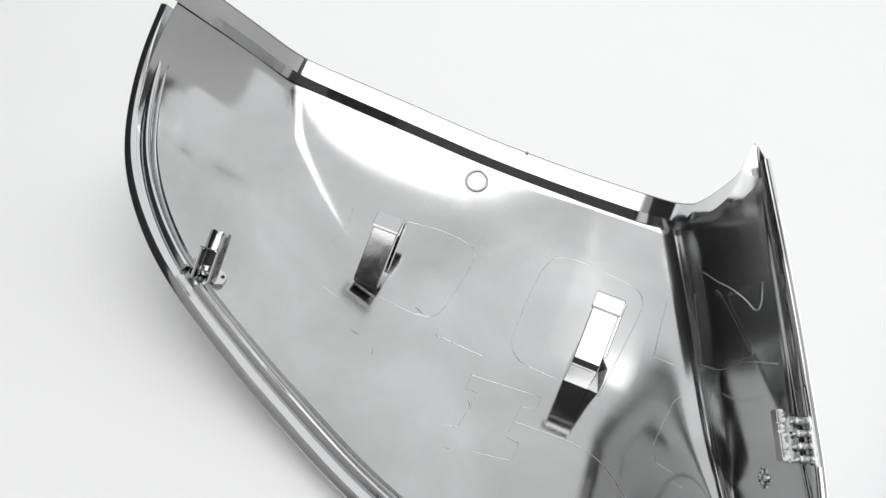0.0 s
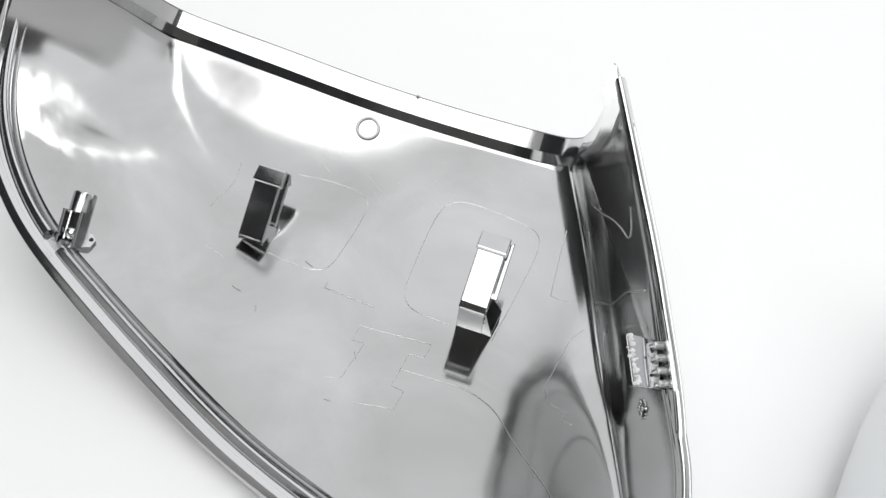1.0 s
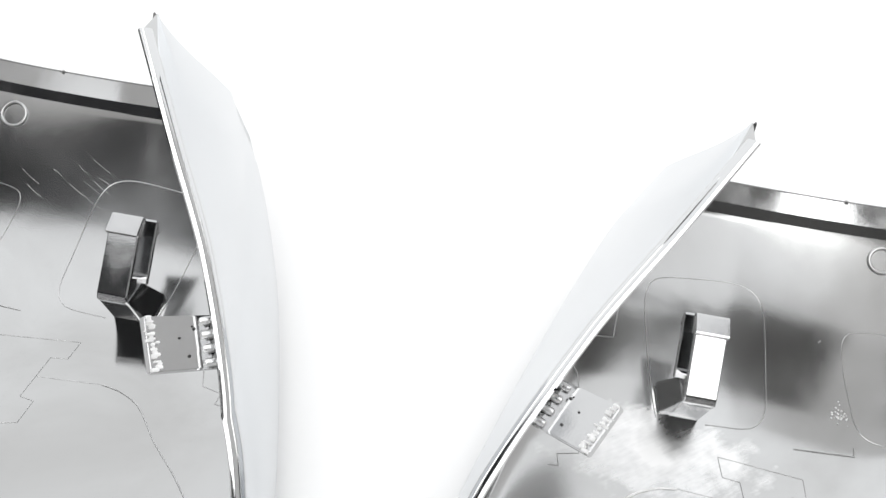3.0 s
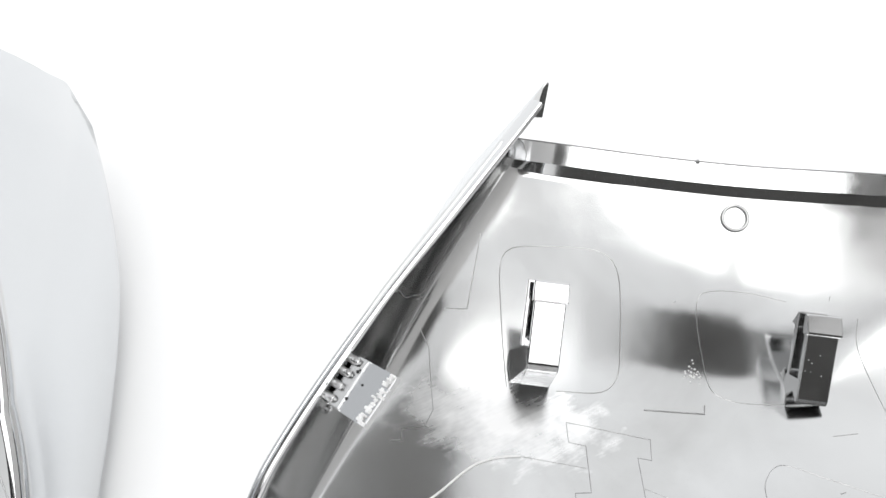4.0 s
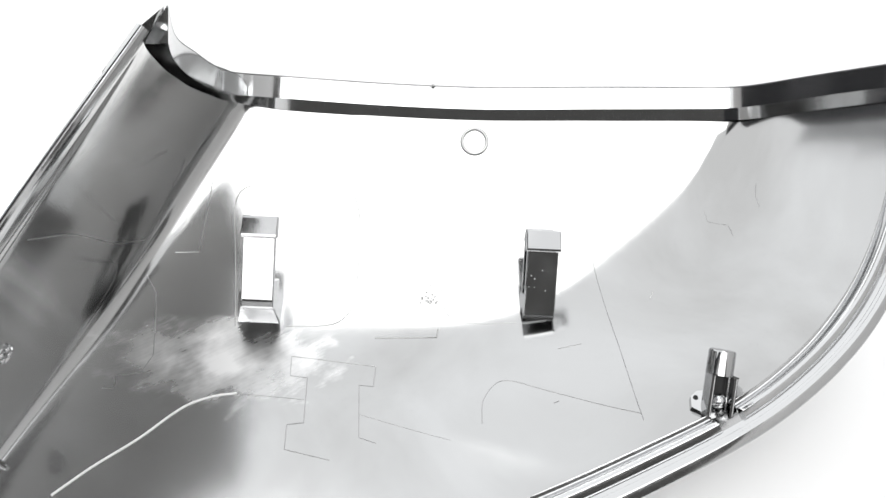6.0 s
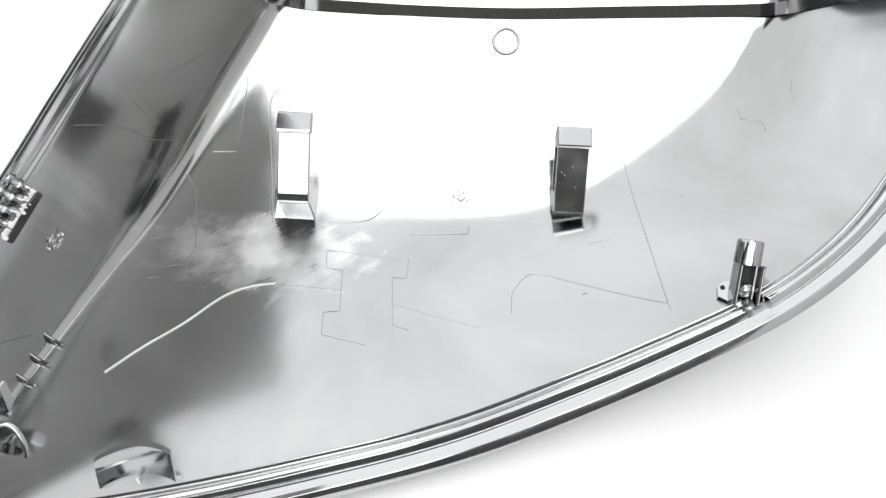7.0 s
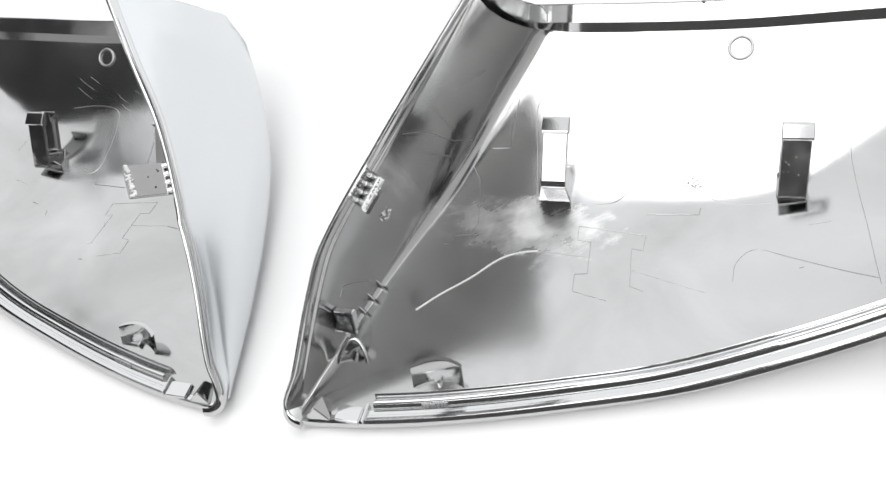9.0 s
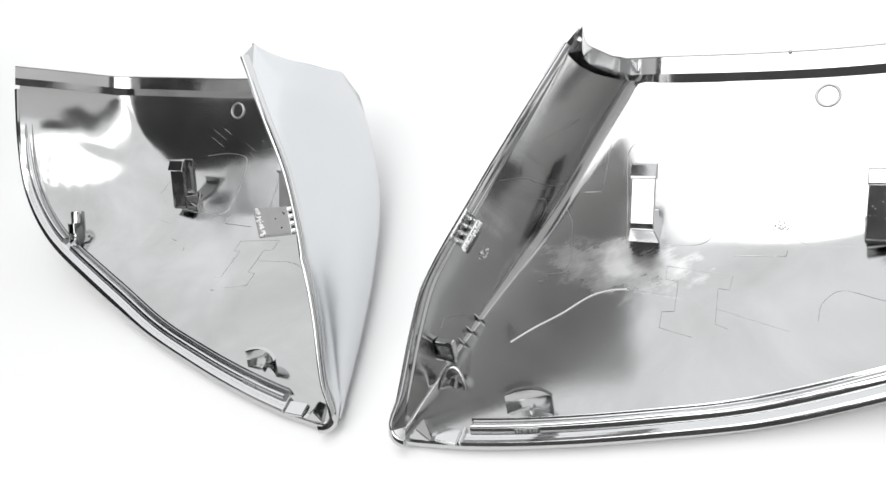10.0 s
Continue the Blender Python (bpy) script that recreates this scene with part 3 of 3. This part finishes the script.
def corner_fittings(cap):
    """Hook, arch and gusset near the low corner."""
    hook = part("wall_hook", extrude_outline([(y * 0.001, z * 0.001) for y, z in ((-54.4, 9.6), (-53.0, 15.4), (-52.4, 15.9), (-50.8, 15.5), (-50.4, 14.6), (-51.8, 9.4))],
                (0.0165, 0, 0), (0, 1, 0), (0, 0, 1), (1, 0, 0), 0.0056, 0.00025), CHROME_CLIP, cap, "small chromed wall hook", smooth=False)
    part("hook_face", extrude_outline([(y * 0.001, z * 0.001) for y, z in ((-54.3, 10.6), (-53.3, 14.7), (-53.2, 14.7), (-54.1, 10.5))],
         (0.0175, -0.0002, 0), (0, 1, 0), (0, 0, 1), (1, 0, 0), 0.0038, 0), CHROME_ROUGH, hook, smooth=False)
    part("hook_shelf", box_mesh((14.0, -54.9, 9.1), (22.4, -53.7, 9.7), 0.15), CHROME_EDGE, hook)
    pts = [(17.2 + 8.4 * q, -62.4 + 1.6 * q + 5.6 * math.sin(math.pi * q) ** 0.55, 2.4 + 6.2 * math.sin(math.pi * q) ** 0.55) for q in np.linspace(0, 1, 30)]
    part("arch_loop", tube(pts, 0.6, 10), CHROME_EDGE, cap, "chromed wire-like arch")
    bm = bmesh.new()
    rows = []
    for q in np.linspace(0, 1, 8):
        c = np.array((21.6, -58.6 + 4.6 * q, 0))
        r = 2.9 * (1 - q * 0.8)
        rows.append([tuple(k * 0.001 for k in (c[0] + r * math.cos(w), c[1], 2.2 + (4.6 * (1 - q * 0.8)) * max(math.sin(w), 0))) for w in np.linspace(0, np.pi, 14)])
    loft(bm, rows, closed=False, caps=False)
    part("arch_web", bm, CHROME_CLIP, cap)
    bm = bmesh.new()
    pts = [(13.6, -78.6, 2.8), (22.2, -78.2, 2.8), (20.4, -71.6, 2.4), (15.2, -71.6, 2.4), (17.4, -77.2, 7.4), (17.9, -72.8, 6.6)]
    v = [bm.verts.new([k * 0.001 for k in p]) for p in pts]
    for f in ((0, 1, 4), (1, 2, 5, 4), (2, 3, 5), (3, 0, 4, 5), (0, 3, 2, 1)):
        bm.faces.new([v[k] for k in f])
    bmesh.ops.recalc_face_normals(bm, faces=bm.faces[:])
    bmesh.ops.bevel(bm, geom=bm.edges[:], offset=0.0003, segments=2, affect="EDGES")
    part("corner_gusset", bm, CHROME_EDGE, cap)
    part("corner_block", box_mesh((22.6, -77.8, 1.6), (29.4, -73.2, 4.4), 0.3), CHROME_EDGE, cap)
    part("rail_stop", box_mesh((30.0, -77.4, 1.6), (30.7, -72.0, 4.6), 0.2), CHROME_EDGE, cap)
    for x, y, z in ((22.2, -35.5, 6.1), (21.0, -40.2, 5.7), (19.9, -44.7, 5.3)):
        part("crease_rib", tube([(x - 1.6, y + 0.5, z + 1.6), (x, y, z + 0.1), (x + 1.8, y - 0.6, z - 0.9)], 0.45, 8), CHROME_EDGE, cap)


def mould_marks(cap, left):
    """Witness lines, ring and scratches on the inner face."""
    lines = (
        ("seam_line", ((60.4, 1), (57.8, 18.8), (56.5, 30), (58.6, 33.4), (68.7, 35.4), (80, 36), (84.8, 34.2), (86.9, 29), (87.3, 14), (86.4, 7), (82.6, 2.9), (72, 1.6)), 0.17, True),
        ("seam_line", ((125.6, 5.2), (113.7, 5.2), (109.2, 7.4), (107.6, 15), (106.3, 27), (108, 30), (117.9, 31.1), (128.7, 29.8)), 0.13, True),
        ("seam_line", ((50.6, 35.0), (50.5, 31.7), (49.4, 18.3), (44, 17.4)), 0.18, False),
        ("seam_line", ((38.8, 11.1), (41.4, 7.6), (44.1, -7.6), (42.6, -12.3), (37.8, -13.6), (38.2, -16.6), (35.8, -16.9)), 0.15, False),
        ("seam_line", ((93.2, -7.8), (92.9, -13.3), (89.8, -13.1), (90.7, -26.1), (94.3, -27.3)), 0.11, False),
        ("seam_line", ((93.2, -7.8), (74.2, -6.3), (74.6, -11.5), (78.4, -11.9), (79, -23.3), (75.6, -23.9), (75.9, -29.7), (85.2, -31.6)), 0.13, False),
        ("flow_line", ((34, -41.4), (39.5, -35.3), (46.6, -28.6), (53.7, -20.7), (59, -17.8), (64, -16.7)), 0.22, True),
        ("seam_line", ((64, -16.7), (78.4, -17.6)), 0.10, False),
        ("seam_line", ((145.7, 27), (144.9, 21.3), (145.9, 10), (147.9, -6), (149.5, -24.2)), 0.14, True),
        ("seam_line", ((116.5, -22.1), (117.2, -15.6), (121.4, -10.8), (129.4, -13.2), (149.4, -22.3)), 0.12, True),
        ("seam_line", ((170.9, 27.1), (171.1, 23.8), (174.7, 20.9), (174.8, 17)), 0.10, False),
        ("seam_line", ((181.4, 28.5), (180.9, 26), (181, 22.2)), 0.11, False),
        ("raised_bar", ((92.5, -0.1), (106.8, 1), (107.1, 3.2)), 0.24, False),
        ("seam_line", ((134.5, -2.9), (139.8, -2.3)), 0.12, False),
        ("seam_line", ((90.4, -20.6), (109.9, -26.2)), 0.08, False),
    )
    for name, plan, r, rounded in lines:
        if left and (plan[0][0] > 165 or plan[0] in ((116.5, -22.1), (90.4, -20.6))):
            continue
        if left and plan[0] == (145.7, 27):
            plan = plan[:3]
        r = r * 0.85 if left else r
        # the right cap's raised flow line has its highlight painted in matt white
        highlit = name == "flow_line" and not left
        part(name, floor_line(plan, r * (1.2 if highlit else 0.65), rounded), BURR_HIGHLIGHT if highlit else LINE_LIT if left else LINE_DULL, cap)
    for run in (((45.6, 30, 35.6), (44.1, 21, 39.7), (42.9, 9.7, 44.9), (41.3, 0.4, 48.5), (39.5, -5.3, 50.5), (40.2, -6.8, 54.4), (42.2, -5.7, 58.1)),
                ((39.1, 17.1, 15.5), (36.2, 8.6, 22.1), (35.3, -4.9, 37), (33.8, -18.3, 48.8)),
                ((18, -48.5, 16.5), (17.9, -46.1, 18.1), (19, -42, 14.6), (20.4, -37.6, 10.6))):
        if left or run[0][0] < 40:
            part("seam_line", wall_seam(run, 0.13 if left else 0.09), LINE_LIT if left else LINE_DULL, cap)
    # ring
    p, n = on_floor(114.9, 45.6)
    a = np.cross(n, (1, 0, 0))
    a /= np.linalg.norm(a)
    b = np.cross(n, a)
    pts = []
    for w in np.linspace(0, 2 * np.pi, 41):
        q = p + 3.3 * (math.cos(w) * a + math.sin(w) * b)
        pts.append(on_floor(q[0], q[1])[0] + n * 0.25)
    for _ in range(6):
        pts = [pts[0]] + [(u + 2 * v + w) / 4 for u, v, w in zip(pts, pts[1:], pts[2:])] + [pts[-1]]
    part("ring_mark", tube(pts, 0.42, 10), LINE_DULL, cap, "raised round chrome ring")
    # rough gate spot
    rnd = random.Random(3)
    bm = bmesh.new()
    for _ in range(34):
        x, y = rnd.gauss(104.7, 1.0), rnd.gauss(11.0, 1.0)
        q, nn = on_floor(x, y)
        g = bmesh.new()
        bmesh.ops.create_icosphere(g, subdivisions=1, radius=0.00001 * rnd.uniform(14, 36))
        for v in g.verts:
            v.co = v.co + Vector(q * 0.001)
        join(bm, g)
    if left:
        bm.free()
    else:
        part("gate_spot", bm, LINE_DULL, cap)
    for x, y, ang, ln in (((118.6, -15.5, 70, 2.2), (89.7, -18.9, 60, 2.4), (125.1, -10.9, 10, 2.6), (112.8, 6.2, 20, 2.8), (90.0, -33.3, 0, 1.6)) if left
                          else ((156.1, 7.0, 60, 2.0), (132.2, -17.3, 20, 1.2), (100.5, 27.0, 40, 0.8), (139.0, 30.5, 75, 1.0))):
        dx, dy = ln * math.cos(radians(ang)), ln * math.sin(radians(ang))
        part("nick_mark", floor_line(((x, y), (x + dx, y + dy)), 0.10), LINE_DULL, cap)
    if left:
        rnd = random.Random(11)
        for k in range(13):
            x = rnd.uniform(88, 128)
            y = 34.5 + (x - 88) * 0.10 + rnd.gauss(0, 2.2)
            ln, bend = rnd.uniform(3, 9), rnd.uniform(-0.8, 0.8)
            run = ((x, y), (x - ln * 0.42, y - ln * 0.22 + bend * 0.5), (x - ln * 0.8, y - ln * 0.38 + bend * 0.3))
            part("scratch", floor_line(run, rnd.uniform(0.018, 0.034), True), BURR_HIGHLIGHT, cap)


def build_cap(sign, label):
    SIDE[0] = sign
    cap = new("mirror_cap")
    tagged(cap, label, "car mirror cap", "pair of mirror caps")
    part("shell", cap_shell(), [CHROME_WORN if sign > 0 else CHROME_IN, CHROME_OUT], cap)
    # rim lip and the two guide rails inside it
    narrow = lambda n, lo, hi: np.interp(np.linspace(lo, hi, n), (0.03, 0.15, 0.35, 0.5, 0.6, 0.7, 0.8, 1.0), (0.89, 0.87, 0.85, 0.92, 0.9, 0.84, 0.84, 0.74))
    lip = ((0.2, -1.2), (0.28, -0.85), (1.25, 0.42), (1.5, 0.6), (2.5, 0.5), (2.62, 0.36), (3.3, 0.33), (3.42, 0.22), (4.9, 0.2), (5.2, -1.8), (0.9, -2.0))
    part("rim_lip", sweep(*rim_frame(180, 0.03, 1.0), lip, narrow(180, 0.03, 1.0)), CHROME_EDGE, cap, "bright chrome rim edge")
    tall = ((4.35, -2.0), (4.4, 0.1), (5.6, 1.7), (5.8, 1.84), (6.5, 1.7), (6.65, 1.78), (7.3, 1.4), (7.7, 0.9), (7.85, -2.0))
    thin = ((7.95, -2.0), (8.05, 0.5), (9.15, 1.72), (9.28, 1.82), (9.42, 1.7), (9.85, -2.0))
    for lo, hi in ((0.107, 0.652), (0.675, 0.945)):
        part("guide_rail", sweep(*rim_frame(100, lo, hi), tall, narrow(100, lo, hi)), CHROME_EDGE, cap, "upright chrome guide rail")
        part("guide_rail", sweep(*rim_frame(100, lo, hi), thin, narrow(100, lo, hi)), CHROME_EDGE, cap, "low thin chrome guide rail")
    # flange along the curl and the top fold: a dark upright step and a bright sloped strip above it
    foot, edge, top, back = FLANGE
    rise = (top - edge) / np.linalg.norm(top - edge, axis=1, keepdims=True)
    step = (edge - foot) / np.linalg.norm(edge - foot, axis=1, keepdims=True)
    rings = zip(foot - step * 0.2, edge, top - rise * 0.12, top + back * 0.25, top + back * 0.5 - rise * 0.3, foot + back * 0.1 + step * 0.3, foot + back * 0.1 - step * 0.2)
    bm = bmesh.new()
    loft(bm, [[tuple(q * 0.001) for q in r] for r in rings])
    bmesh.ops.recalc_face_normals(bm, faces=bm.faces[:])
    part("top_flange", bm, CHROME_EDGE, cap, "bright sloping chrome flange over a dark step", sharp=8)
    # darker bead: the dark reflection along the chrome edge is in its colour
    part("flange_edge", tube(top[::2] + back[::2] * 0.2, 0.2, 6), EDGE_REFLECTION, cap, "thin grey bead painted as the flange edge's dark reflection")
    k = int(np.argmin(abs(top[150:, 0] - 104))) + 150
    part("flange_nick", box_mesh(top[k] - (0.5, 0.5, 0.5), top[k] + (0.4, 0.4, 0.55), 0.15), LINE_DULL, cap)
    # stamped mark on the outer guide rail
    path, ins, ups = rim_frame(200, 0.03, 0.5)
    k = int(np.argmin(abs(path[:, 0] - 45.5)))
    d = path[k + 10] - path[k]
    d /= np.linalg.norm(d)
    slope = ins[k] * 1.0 + ups[k] * 1.64
    slope /= np.linalg.norm(slope)
    face = np.cross(d, slope)
    a = path[k] + ins[k] * (4.45 * 0.87 + 0.16) + ups[k] * 0.34 - face * 0.12
    stamp = part("stamped_mark", plate(a * 0.001, d, slope, face, 0.0069, 0.0015, 0.0003, 0.00008), CHROME_EDGE, cap, "small stamped mark on the guide rail")
    for q in (0.5, 1.3, 2.4, 3.0, 4.2, 5.1, 5.8):
        part("bar", plate((a + d * q + slope * 0.3 + face * 0.28) * 0.001, d, slope, face, 0.00045, 0.0009, 0.0001, 0.00003), LINE_DULL, stamp)
    # rail along the near wall
    rail = curve(((14.6, -80.6, 5.2), (12.4, -80.3, 5.4), (10.6, -79.3, 6.4), (9.8, -77.2, 8.6)) + RAIL[1:7], 240)
    t = np.gradient(rail, axis=0)
    t /= np.linalg.norm(t, axis=1, keepdims=True)
    bend = np.clip((rail[:, 1:2] + 80.6) / 3.0, 0, 1)
    side = np.array((0.25, 1.0, 0.0)) * (1 - bend) + np.array((1.0, -0.25, -0.15)) * bend
    side = side - t * np.sum(side * t, axis=1, keepdims=True)
    side /= np.linalg.norm(side, axis=1, keepdims=True)
    upr = np.cross(side, t)
    upr *= np.sign(upr[:, 2:3])
    bead = ((-1.3, -1.9), (0.75, -1.7), (0.9, -0.3), (0.85, 0.3), (0.55, 0.6), (0.05, 0.62), (-0.15, 0.52), (-1.1, -0.55), (-1.3, -0.95))
    part("wall_rail", sweep(rail, side, upr, bead, 0.8 + 0.2 * np.clip((rail[:, 2] - 8) / 30, 0, 1)), CHROME_EDGE, cap)
    snap_clip(cap, 63.4, 7.0, -2.0, 16.6, 49, ((9.2, 10.5), (9.6, 4.0), (3.4, 2.8), (-1.4, 14.2), (-2.2, 15.6)),
              ((63.3, -1.6, 15.4), (63.3, 5.6, 15.2), (63.3, 9.0, 10.5), (60.0, 3.2, 2.8), (60.0, 9.2, 3.8), (60.2, 9.0, 9.0), (66.0, 3.8, 2.8), (66.0, 9.2, 3.8), (66.0, 5.4, 14.8), (66.0, -1.0, 15.0)))
    far_clip = snap_clip(cap, 126.6, 7.2, 3.1, 9.6, 55, ((14.0, 9.6), (14.2, 6.4), (9.0, 3.6), (6.6, 9.4), (4.8, 9.2), (3.3, 8.9)), longer=1.5)
    if sign > 0:
        rnd = random.Random(21)
        ca, sa = math.cos(radians(55)), math.sin(radians(55))
        for _ in range(6):
            along, x = rnd.triangular(3, 14, 11), rnd.uniform(127.4, 133.0)
            bm = bmesh.new()
            bmesh.ops.create_icosphere(bm, subdivisions=1, radius=0.0001 * rnd.uniform(0.7, 1.5))
            for v in bm.verts:
                v.co = v.co + Vector((x, 3.1 + along * ca, 9.6 + along * sa)) * 0.001
            part("wear_speck", bm, BURR_HIGHLIGHT, far_clip)
    post(cap)
    crescent(cap)
    rail_plate(cap)
    rosette(cap)
    corner_fittings(cap)
    mould_marks(cap, sign < 0)
    return cap


build_cap(1, "chromed car mirror cap lying open on white board")
cap_left = build_cap(-1, "mirrored chromed car mirror cap lying open on white board")
cap_left.location.y = -0.0007
